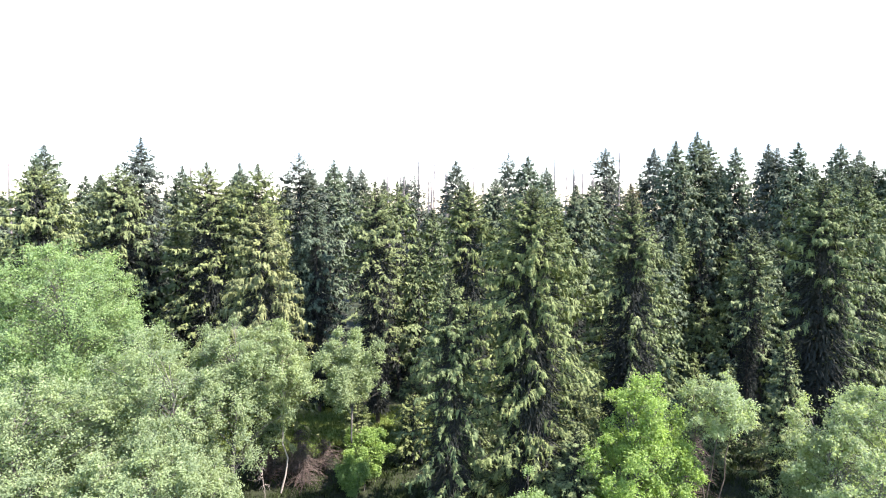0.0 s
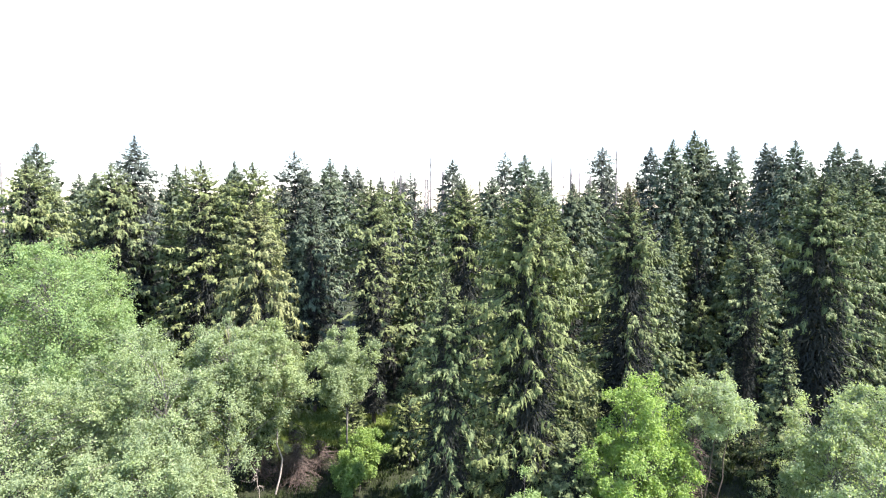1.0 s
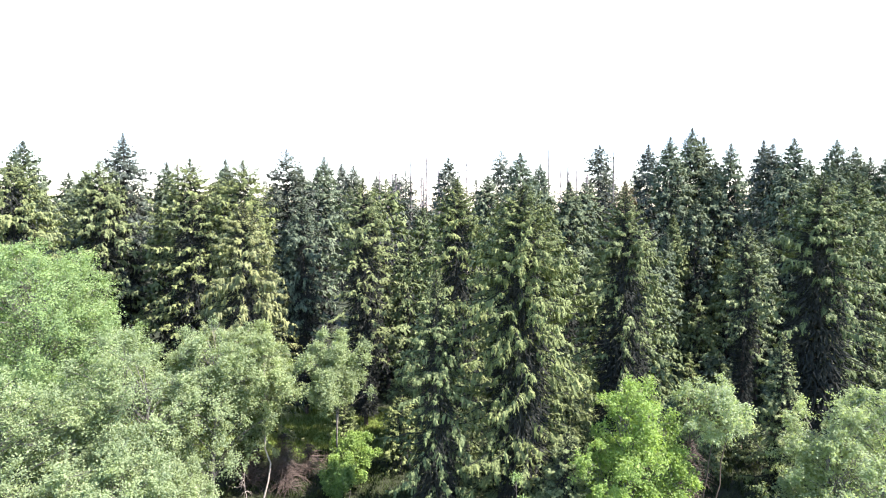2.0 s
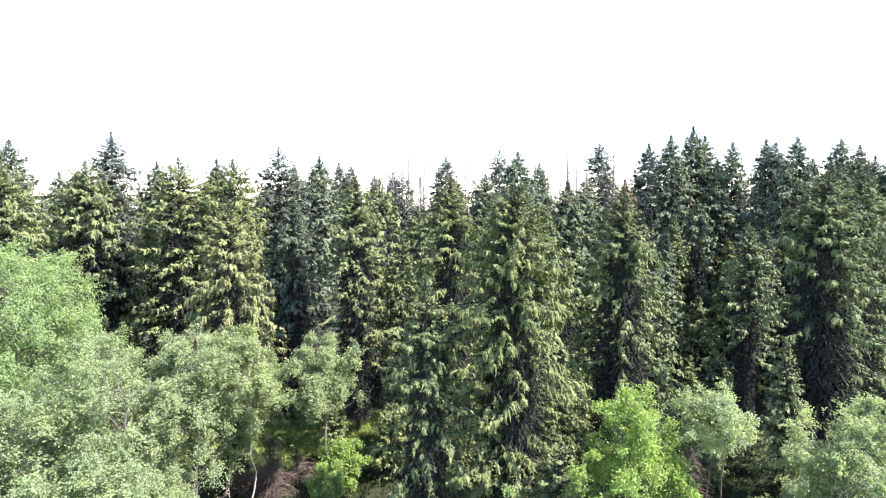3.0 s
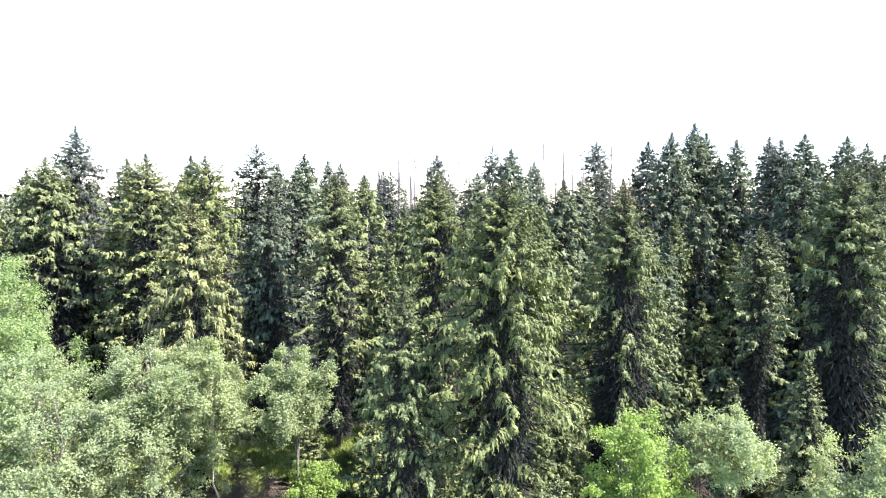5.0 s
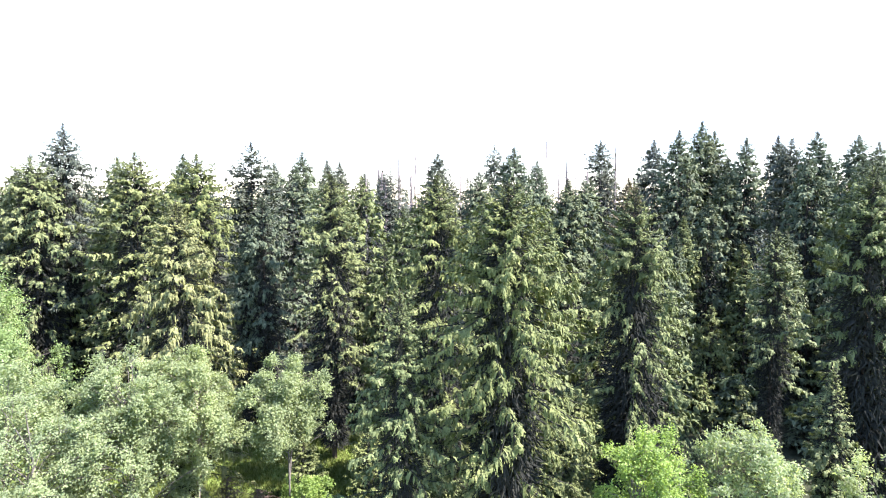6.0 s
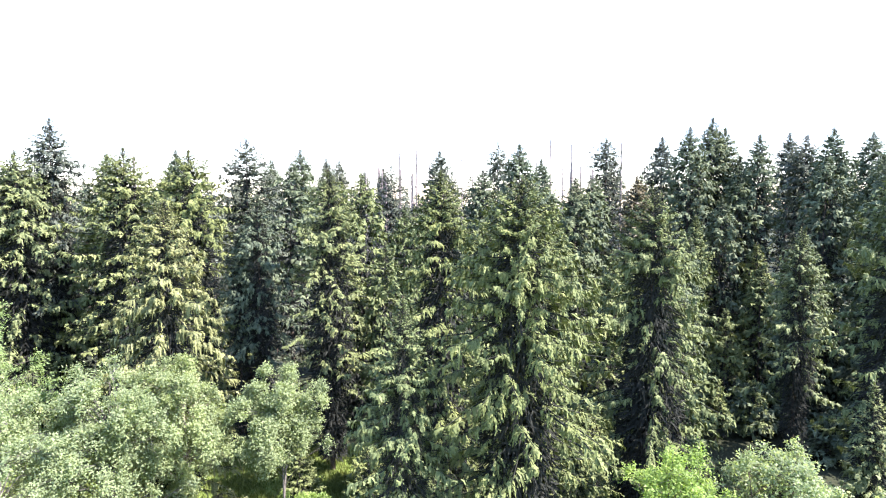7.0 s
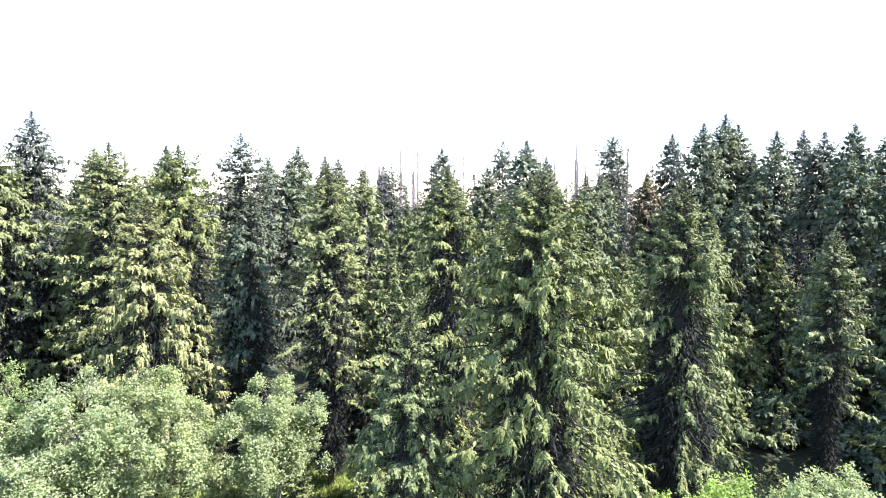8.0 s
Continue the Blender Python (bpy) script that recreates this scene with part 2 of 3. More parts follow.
    def along(i, s):
        up = reach[i] * (rise[i] * s - drop[i] * s ** 2 + 0.2 * s ** 4)
        up = up + 0.07 * np.minimum(1, reach[i] / 2) * np.sin(s * reach[i] * 4.2 + i * 2.9)
        sway = 0.11 * reach[i] * s * np.sin(s * 4.5 + i * 2.1)
        return root[i] + out[i] * (reach[i] * s)[:, None] + side[i] * sway[:, None] + np.array([0, 0, 1.0]) * up[:, None]

    made = [mesh_of("trunk", tv, tq, BARK)]
    # dead inner twigs that hang round the trunk, near black: the crown's inner shade put into their colour
    deep = h - foot if foot < 3 else h - 1.2        # under a raised crown a skirt of the same dark twigs hides the trunk
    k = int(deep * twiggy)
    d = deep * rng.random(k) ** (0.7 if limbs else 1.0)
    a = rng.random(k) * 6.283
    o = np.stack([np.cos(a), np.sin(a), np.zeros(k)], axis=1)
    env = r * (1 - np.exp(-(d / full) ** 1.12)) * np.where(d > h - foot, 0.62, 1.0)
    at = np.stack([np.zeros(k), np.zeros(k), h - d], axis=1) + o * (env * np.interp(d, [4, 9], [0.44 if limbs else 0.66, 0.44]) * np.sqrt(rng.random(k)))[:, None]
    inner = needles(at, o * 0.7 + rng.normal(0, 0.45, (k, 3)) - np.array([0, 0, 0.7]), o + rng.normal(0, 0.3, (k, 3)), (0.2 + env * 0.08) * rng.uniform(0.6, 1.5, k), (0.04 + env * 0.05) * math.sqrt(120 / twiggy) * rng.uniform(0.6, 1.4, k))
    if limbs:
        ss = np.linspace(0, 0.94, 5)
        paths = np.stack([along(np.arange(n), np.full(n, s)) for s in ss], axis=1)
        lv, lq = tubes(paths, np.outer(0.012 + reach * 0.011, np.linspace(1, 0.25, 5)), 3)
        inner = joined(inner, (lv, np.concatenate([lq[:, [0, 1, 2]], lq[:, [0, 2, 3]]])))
    made.append(mesh_of("branchwork", *inner, DEAD_TWIGS_SHADE))
    # sprays: fingers that leave the bough to both sides, bend over and hang down
    howmany = np.maximum(np.interp(t * (h - foot), [0.3, 1.5], [5, 13 if shag else 7]), reach * 2.0 / pitch * rng.uniform(0.85, 1.15, n) * np.interp(t * (h - foot), [0, 3, 7], [1.7, 1.6, 1.0])).astype(int)
    i = np.repeat(np.arange(n), howmany)
    k = len(i)
    bald = np.interp(reach[i], [0.8, 2.5], [0.1, 0.24])          # the inner part of a long bough is bare
    s = bald + (1.02 - bald) * rng.random(k) ** 0.72
    hand = rng.choice([-1.0, 1.0], k)
    lobes = 0.82 + 0.5 * np.sin(s * reach[i] * 6.0 + i * 1.7 + hand * 0.4)
    ln = (0.08 + 0.1 * np.minimum(1, reach[i]) + spray * np.minimum(reach[i], 3.4) * np.sin(np.clip(s, 0, 1) ** 0.9 * np.pi * 0.8 + 0.25)) * lobes * rng.uniform(0.6, 1.3, k) * np.interp(t[i] * (h - foot), [0.3, 5.0], [0.45, 1.0])
    ln = np.maximum(ln, 0.08)
    fan = np.radians(rng.normal(52, 16, k)) * np.clip((1.06 - s) * 3.2, 0.12, 1)   # spread, closing towards the tip
    go = out[i] * np.cos(fan)[:, None] + side[i] * (hand * np.sin(fan))[:, None]
    flat = np.stack([-go[:, 1], go[:, 0], np.zeros(k)], axis=1)
    start = along(i, s)
    start[:, 2] += rng.normal(0, 0.035, k)
    bow = rng.uniform(0.7, 1.5, k) * np.interp(t[i] * (h - foot), [0, 1.5, 5], [0.1, 0.4, 1.0]) * sag
    roll = rng.normal(0, 0.35, k)
    across = flat * np.cos(roll)[:, None] + np.array([0, 0, 1.0]) * np.sin(roll)[:, None]
    wd = wide * rng.uniform(0.65, 1.35, k) * np.clip(reach[i] / 1.2, 0.5, 1)

    def drape(f, tau):
        p = start[f] + go[f] * (ln[f] * (0.95 * tau - 0.3 * bow[f] * tau ** 2))[:, None]
        p[:, 2] += ln[f] * (0.12 * tau - 0.85 * bow[f] * tau ** 2)
        return p

    every = np.arange(k)
    v = np.empty((k, 3, 2, 3))
    for row, (tau, w) in enumerate(((0.0, 0.5), (0.45, 0.9), (0.92, 0.34))):
        p = drape(every, np.full(k, tau)) - np.array([0, 0, 0.02])
        v[:, row, 0] = p + across * (wd * w * rng.uniform(0.2, 0.8, k))[:, None]
        v[:, row, 1] = p - across * (wd * w * rng.uniform(0.2, 0.8, k))[:, None]
    ids = np.arange(k * 6).reshape(k, 3, 2)
    bq = np.concatenate([np.stack([ids[:, :-1, 0], ids[:, :-1, 1], ids[:, 1:, 1]], axis=-1), np.stack([ids[:, :-1, 0], ids[:, 1:, 1], ids[:, 1:, 0]], axis=-1)]).reshape(-1, 3)
    bv = v.reshape(-1, 3)
    # short shaggy twigs all over the fingers
    if shag:
        f = np.repeat(every, np.maximum(1, (shag * ln / 0.5 * rng.uniform(0.7, 1.3, k)).astype(int)))
        m = len(f)
        tau = rng.random(m) ** 0.8
        p = drape(f, tau) + across[f] * (wd[f] * rng.normal(0, 0.45, m))[:, None] + rng.normal(0, 0.02, (m, 3))
        way = drape(f, tau + 0.15) - drape(f, tau)
        way = unit(way) + rng.normal(0, 0.45, (m, 3)) - np.array([0, 0, 0.2 * sag])
        lift = np.cross(across[f], unit(way)) * np.where(rng.random(m) < 0.5, 1, -1)[:, None]
        face = lift * np.sign(lift[:, 2:3] + 1e-6) + rng.normal(0, 0.16, (m, 3))
        tw = twig * np.clip(reach[i[f]] / 1.5, 0.3, 1)
        long = tw * rng.uniform(0.6, 1.4, m)
        blunt = rng.random(m) < np.where(reach[i[f]] > 1.0, 0.55, 0.0)     # twigs that widen outwards into a tuft
        way = unit(way)
        p = np.where(blunt[:, None], p + way * long[:, None], p)
        sv, sq = needles(p, np.where(blunt[:, None], -way, way), face, long, tw * 0.5 * rng.uniform(0.7, 1.3, m))
        bv, bq = joined((bv, bq), (sv, sq))
    # leader and its tip sprays
    m = 22
    zz = h + 0.15 - rng.random(m) ** 0.8 * 1.3
    aa = rng.random(m) * 6.283
    w2 = np.stack([np.cos(aa), np.sin(aa), np.full(m, 0.9)], axis=1) * (0.1 + (h - zz) * 0.22)[:, None]
    a2 = np.stack([np.full(m, stem[-1, 0]), np.full(m, stem[-1, 1]), zz], axis=1)
    e2 = np.stack([-np.sin(aa), np.cos(aa), np.zeros(m)], axis=1) * 0.045
    tv2 = np.stack([a2 - e2, a2 + e2, a2 + w2], axis=1).reshape(-1, 3)
    cv, cq = joined((bv, bq), (tv2, np.arange(3 * m).reshape(-1, 3)))
    made.append(mesh_of("needles", cv, cq, mat or NEEDLES))
    return made


def spruce(x, y, h, r, label, group="spruces of the wood's edge", turn=None, seed=None, **shape):
    seed = int(abs(x) * 13 + y * 7) if seed is None else seed
    turn = seed * 37 % 360 if turn is None else turn
    ob = thing("spruce_tree", x, y, turn, label, "spruce", group)
    made = spruce_meshes(seed, h, r, shade_side=radians(185 - turn), **shape)
    part("trunk", made[0], ob)
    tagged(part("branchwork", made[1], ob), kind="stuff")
    part("crown", made[-1], ob)
    return ob


def dead_tree(x, y, h, label, twigs=60, reach=1.4, foot=0.35, seed=None, bark=None, name="dead_spruce", group="dead spruces", thick=0.045):
    """A bare standing trunk with the stubs and thin twigs that are left."""
    seed = int(abs(x) * 17 + y * 5) if seed is None else seed
    rng = np.random.default_rng(seed)
    ob = thing(name, x, y, seed * 53 % 360, label, "dead tree", group)
    stem = trunk_path(rng, h, 0.5)
    tv, tq = tubes(stem[None], (np.linspace(1, 0.12, 10) * h * 0.005 + min(0.1, h * 0.004))[None], 6)
    part("trunk", mesh_of("trunk", tv, tq, bark or DEADWOOD), ob)
    z = rng.uniform(foot * h, h * 0.98, twigs)
    az = rng.random(twigs) * 6.283
    ln = reach * rng.uniform(0.25, 1, twigs) * np.clip((h - z) / h * 2.2 + 0.2, 0, 1)
    s = np.linspace(0, 1, 4)
    root = np.stack([np.interp(z, stem[:, 2], stem[:, 0]), np.interp(z, stem[:, 2], stem[:, 1]), z], axis=1)
    p = root[:, None] + np.stack([np.outer(ln * np.cos(az), s), np.outer(ln * np.sin(az), s), np.outer(ln, 0.15 * s - 0.45 * s ** 2)], axis=2)
    p[:, 1:] += rng.normal(0, 0.04, (twigs, 3, 3))
    lv, lq = tubes(p, np.outer(np.full(twigs, thick), np.linspace(1, 0.3, 4)), 3)
    # finer twigs off each stub
    j = np.repeat(np.arange(twigs), 3)
    a = p[j, rng.integers(1, 4, len(j))]
    e = a + rng.normal(0, 0.22, (len(j), 3)) + np.array([0, 0, -0.12])
    fv, fq = tubes(np.stack([a, (a + e) / 2 + rng.normal(0, 0.03, a.shape), e], axis=1), np.outer(np.full(len(j), thick * 0.55), [1, 0.8, 0.5]), 3)
    v, q = joined((lv, lq), (fv, fq))
    tagged(part("branchwork", mesh_of("branchwork", v, q, bark or DEADWOOD), ob), kind="stuff")
    return ob


def far_woods(count):
    """The wood's far part, too far off to tell its trees apart: ragged small cones in one mesh."""
    rng = np.random.default_rng(11)
    y = rng.uniform(190, 420, count)
    x = rng.uniform(-1, 1, count) * (0.9 * y + 10)
    h = 20 + y * 0.03 + rng.uniform(-3, 1, count)
    per = 46
    i = np.repeat(np.arange(count), per)
    k = len(i)
    d = rng.random(k)
    az = rng.random(k) * 6.283
    r = 0.2 + 3.6 * d ** 0.8
    o = np.stack([np.cos(az), np.sin(az), np.zeros(k)], axis=1)
    at = np.stack([x[i], y[i], h[i] * (1 - 0.95 * d)], axis=1) + o * (r * 0.25)[:, None]
    v, q = needles(at, o - np.array([0, 0, 0.55]), o * 0.5 + np.array([0, 0, 1.0]), r * 1.1 + 0.6, np.full(k, 1.7))
    tagged(new("far_woods", mesh_of("far_woods", v, q, NEEDLES_BLUE)), "dense far spruce wood behind the dead trees", "wood", kind="stuff")


# ---- broadleaved trees and shrubs ----
def broadleaf(name, x, y, h, r, low, label, category, mat, bark=None, clumps=60, leaves=18000, leaf=0.118, stems=1, clump=0.2, seed=None, group="", flat=0.8, thick=0.016, inner=0.45, cone=0.0, crooked=0.5, fill=0.12):
    """A leafy tree: stems that fork into limbs, each ending in an uneven clump of leaves."""
    seed = int(abs(x) * 11 + y * 3) if seed is None else seed
    rng = np.random.default_rng(seed)
    ob = thing(name, x, y, seed * 41 % 360, label, category, group)
    mid, half = (h + low) / 2, (h - low) / 2
    d = unit(rng.normal(0, 1, (clumps, 3)) + np.array([0, 0, 0.12]))
    far = inner + (1.08 - inner) * rng.random(clumps) ** 0.75
    turn = np.arctan2(d[:, 1], d[:, 0])
    wave = 1 + (0.2 * np.sin(turn * 3 + seed) + 0.18 * np.sin(turn * 2 + d[:, 2] * 5 + seed * 3)) * (1 - 0.6 * np.abs(d[:, 2]))
    size = clump * r * rng.uniform(0.45, 1.35, clumps)
    c = d * np.stack([r * 0.86 * wave, r * 0.86 * wave, np.full(clumps, half * 0.88)], axis=1) * far[:, None] + np.array([0, 0, mid])
    c[:, :2] *= (1 - cone * (c[:, 2] - mid) / half)[:, None]
    size = size * (1 - 0.5 * cone * (c[:, 2] - mid) / half)
    # stems
    st = []
    for n in range(stems):
        lean = rng.normal(0, 0.09 * r if stems > 1 else 0.03 * r, 2) * 3
        p = trunk_path(rng, mid + half * 0.35, crooked, 9)
        p[:, :2] += np.linspace(0, 1, 9)[:, None] ** 1.3 * lean + rng.normal(0, 0.2 if stems > 1 else 0, 2)
        st.append(p)
    st = np.array(st)
    tv, tq = tubes(st, np.tile(np.linspace(1, 0.35, 9) * h * thick, (stems, 1)) / math.sqrt(stems), 7)
    part("trunk", mesh_of("trunk", tv, tq, bark or BARK_GREY), ob)
    # limbs from a stem to each clump
    own = rng.integers(0, stems, clumps)
    spread = np.linalg.norm(c[:, :2], axis=1)
    fork = np.clip(c[:, 2] - spread * rng.uniform(0.35, 1.0, clumps) - 0.3, max(low * 0.85, h * 0.08), (mid + half * 0.35) * 0.98)
    step = fork / (mid + half * 0.35) * 8
    lo = np.clip(step.astype(int), 0, 7)
    a = st[own, lo] + (st[own, lo + 1] - st[own, lo]) * (step - lo)[:, None]
    s = np.linspace(0, 1, 6)[None, :, None]
    bend = np.array([0, 0, 1.0]) * (0.12 * np.linalg.norm(c - a, axis=1))[:, None]
    p = a[:, None] * (1 - s) + c[:, None] * s + bend[:, None] * (4 * s * (1 - s)) + rng.normal(0, 0.05, (clumps, 6, 3)) * s
    lv, lq = tubes(p, np.outer(np.full(clumps, h * thick * 0.13), np.linspace(1, 0.3, 6)), 4)
    j = np.repeat(np.arange(clumps), 6)
    e = c[j] + rng.normal(0, 1, (len(j), 3)) * size[j, None] * 0.55
    b0 = p[j, rng.integers(3, 6, len(j))]
    fv, fq = tubes(np.stack([b0, (b0 + e) / 2 + rng.normal(0, 0.05, e.shape), e], axis=1), np.outer(np.full(len(j), h * thick * 0.05), [1, 0.7, 0.3]), 3)
    v, q = joined((lv, lq), (fv, fq))
    tagged(part("branchwork", mesh_of("branchwork", v, q, bark or BARK_GREY), ob), kind="stuff")
    # leaves along short leafy twigs that spread from each clump, outwards and up
    share = size ** 2 / np.sum(size ** 2)
    shoots = np.repeat(np.arange(clumps), np.maximum(6, (share * leaves / 19).astype(int)))
    n = len(shoots)
    free = unit(c - np.array([0, 0, mid - half * 0.4]))[shoots]
    aim = unit(rng.normal(0, 1, (n, 3)) + free * 0.75 + np.array([0, 0, 0.25]))
    base = c[shoots] + aim * (size[shoots] * 0.15)[:, None]
    span = size[shoots] * rng.uniform(0.55, 1.35, n)
    i = np.repeat(np.arange(n), rng.integers(16, 36, n))
    k = len(i)
    u = rng.random(k) ** 0.75
    at = base[i] + aim[i] * (span[i] * u)[:, None] - np.array([0, 0, 1.0]) * (0.22 * span[i] * u ** 2)[:, None] + rng.normal(0, 1, (k, 3)) * (leaf * (1.25 - 0.6 * u))[:, None]
    way = rng.normal(0, 1, (k, 3)) + aim[i] * 0.8 - np.array([0, 0, 0.5])
    face = free[i] * 0.35 + np.array([0, 0, 0.6]) + rng.normal(0, 0.42, (k, 3))
    bv, bq = needles(at, way, face, leaf * rng.uniform(0.65, 1.3, k), leaf * rng.uniform(0.5, 0.95, k))
    # scattered leaves inside the crown
    k = int(leaves * fill)
    q = unit(rng.normal(0, 1, (k, 3))) * np.array([r, r, half]) * (0.7 * rng.random(k) ** 0.4)[:, None]
    q[:, :2] *= (1 - cone * q[:, 2] / half)[:, None]
    fv, fq = needles(q + np.array([0, 0, mid]), rng.normal(0, 1, (k, 3)), rng.normal(0, 0.5, (k, 3)) + np.array([0, 0, 0.6]), leaf * rng.uniform(0.7, 1.3, k), leaf * rng.uniform(0.7, 1.2, k))
    bv, bq = joined((bv, bq), (fv, fq))
    core_v, core_q = cores(rng, c, size * 0.2, flat, 0.35)
    cv, cq = joined((bv, bq), (core_v, core_q))
    part("crown", mesh_of("leaves", cv, cq, mat), ob)
    return ob


# ---- ground ----
def make_ground():
    n = 140
    # fine near the wood's edge, wide out to the horizon
    a = np.linspace(-1, 1, n)
    gx, gy = np.meshgrid(np.sign(a) * (np.abs(a) * 60 + np.abs(a) ** 7 * 2400), 45 + np.sign(a) * (np.abs(a) * 60 + np.abs(a) ** 7 * 2400))
    near = np.exp(-((gx / 90) ** 2 + ((gy - 45) / 90) ** 2))
    gz = near * (0.12 * np.sin(gx * 0.9 + np.sin(gy * 0.5)) * np.sin(gy * 0.8) + 0.06 * np.sin(gx * 2.3 + gy * 1.7)) - 0.05
    ids = np.arange(n * n).reshape(n, n)
    q = np.stack([ids[:-1, :-1], ids[:-1, 1:], ids[1:, 1:], ids[1:, :-1]], axis=-1).reshape(-1, 4)
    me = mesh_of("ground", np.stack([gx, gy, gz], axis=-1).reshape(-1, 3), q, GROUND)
    me.polygons.foreach_set("use_smooth", np.ones(len(q), dtype=bool))
    tagged(new("ground", me), "uneven grassy forest ground, needle litter darkened to stand for shade", "ground", kind="structure")


make_ground()


def sward(name, seed, count, x0, x1, y0, y1, tall, mat, label):
    """Loose tufts of blades over a stretch of ground."""
    rng = np.random.default_rng(seed)
    tufts = np.stack([rng.uniform(x0, x1, count), rng.uniform(y0, y1, count), np.full(count, -0.12)], axis=1)
    i = np.repeat(np.arange(count), 9)
    k = len(i)
    at = tufts[i] + rng.normal(0, 1, (k, 3)) * np.array([0.16, 0.16, 0.0])
    way = rng.normal(0, 0.45, (k, 3)) + np.array([0, 0, 1.0])
    v, q = needles(at, way, rng.normal(0, 1, (k, 3)) + np.array([0, -0.6, 0.3]), tall * rng.uniform(0.5, 1.4, k), rng.uniform(0.05, 0.12, k))
    tagged(new(name, mesh_of(name, v, q, mat)), label, "grass", kind="stuff")


sward("meadow_grass", 3, 5200, -30, -1, 48, 60, 0.42, GRASS, "tall yellow-green meadow grass between the trees")
sward("forest_herbs", 4, 5200, -16, 28, 34, 50, 0.4, HERBS_SHADE, "herbs on the forest floor, coloured dark to stand for shade")

# ---- things ----
NEAR = dict(pitch=0.18, wide=0.14, per=12, step=0.8, gaps=0.32, shag=8.0, twig=0.12, spray=0.1, twiggy=650)
FRONT = dict(pitch=0.22, wide=0.16, per=12, step=0.8, gaps=0.34, shag=6.0, twig=0.15, spray=0.105, twiggy=450)
EDGE = dict(pitch=0.26, wide=0.19, per=11, step=0.82, gaps=0.36, shag=4.6, twig=0.195, spray=0.11, twiggy=360)
MID = dict(pitch=0.75, wide=0.38, per=12, step=0.82, limbs=False, gaps=0.16, shag=2.2, twig=0.31, spray=0.12, twiggy=110, bare=1.0)
BACK = dict(pitch=1.0, wide=0.4, per=7, step=1.1, limbs=False, gaps=0.2, shag=1.2, twig=0.5, twiggy=80, bare=0.7)
LOW = dict(pitch=0.5, wide=0.2, per=9, step=0.62, limbs=False, gaps=0.25, shag=3.5, twig=0.2, spray=0.11, twiggy=150)
FILL = dict(pitch=1.2, wide=0.55, per=6, step=1.1, limbs=False, gaps=0.15, shag=0.9, twig=0.6, spray=0.14, twiggy=60, bare=0.7)
FAR = dict(pitch=1.4, wide=0.9, per=6, step=1.3, limbs=False, spray=0.18, twiggy=24, bare=0.7)

# spruces of the wood's edge, nearest first
spruce(5.6, 36.3, 22.3, 3.8, "tall dense green spruce with drooping curtains of sprays", foot=0.4, full=3.6, **{**NEAR, "gaps": 0.13})
spruce(0.4, 35.4, 17.2, 3.0, "smaller shaded spruce leaning on its taller neighbour", foot=0.4, **NEAR)
spruce(14.0, 42.6, 22.2, 4.3, "green spruce with uneven tufted boughs", foot=0.4, full=6.0, shade_gaps=0.45, **{**NEAR, "gaps": 0.42})
spruce(27.0, 41.0, 23.3, 4.7, "broad green spruce, sunlit on one flank", foot=0.4, full=5.5, shade_gaps=0.7, **{**NEAR, "gaps": 0.36})
spruce(-14.0, 44.4, 21.4, 3.5, "old pale spruce with hanging combs of sprays", mat=NEEDLES_PALE, foot=4.0, sag=1.2, full=4.6, **{**NEAR, "gaps": 0.2})
spruce(7.8, 33.0, 8.2, 2.3, "young spruce at the foot of a tall one", mat=NEEDLES_FRESH_SUN, foot=0.2, full=3.2, **FRONT)
spruce(2.2, 49.5, 23.4, 3.9, "tall pointed green spruce with full boughs", foot=0.4, full=5.2, **FRONT)
spruce(-6.4, 55.4, 23.8, 3.8, "bright green spruce with wide separate sunlit boughs", mat=NEEDLES_FRESH_SUN, foot=7.0, full=5.0, **{**FRONT, "sag": 0.7})
spruce(22.0, 36.3, 13.2, 2.1, "young slender spruce among shrubs", mat=NEEDLES_FRESH_SUN, foot=0.4, **NEAR)
# crown raised and thinned: dark twigs stand for its lower part's shade
spruce(26.3, 49.0, 19.5, 2.8, "young bright green spruce before the dark wood", mat=NEEDLES_FRESH_SUN, foot=8.5, full=5.0, shade_gaps=0.5, **FRONT)
spruce(39.5, 55.0, 24.2, 4.5, "broad green spruce with a rounded lumpy crown", foot=0.4, **EDGE)
spruce(-36.7, 52.0, 25.0, 5.5, "broad yellow-green sunlit spruce", mat=NEEDLES_FRESH_SUN, foot=0.8, full=5.2, **EDGE)
spruce(-24.0, 59.0, 25.9, 4.6, "old spruce with long level sunlit boughs", mat=NEEDLES_FRESH_SUN, foot=3.0, full=5.2, **{**EDGE, "sag": 0.7})
spruce(-19.3, 60.5, 25.8, 4.8, "old green spruce with drooping boughs", foot=1.5, full=5.2, **EDGE)
spruce(-33.3, 59.5, 25.7, 4.5, "green spruce in the wood's edge", mat=NEEDLES_FRESH_SUN, foot=1.5, full=5.2, **EDGE)

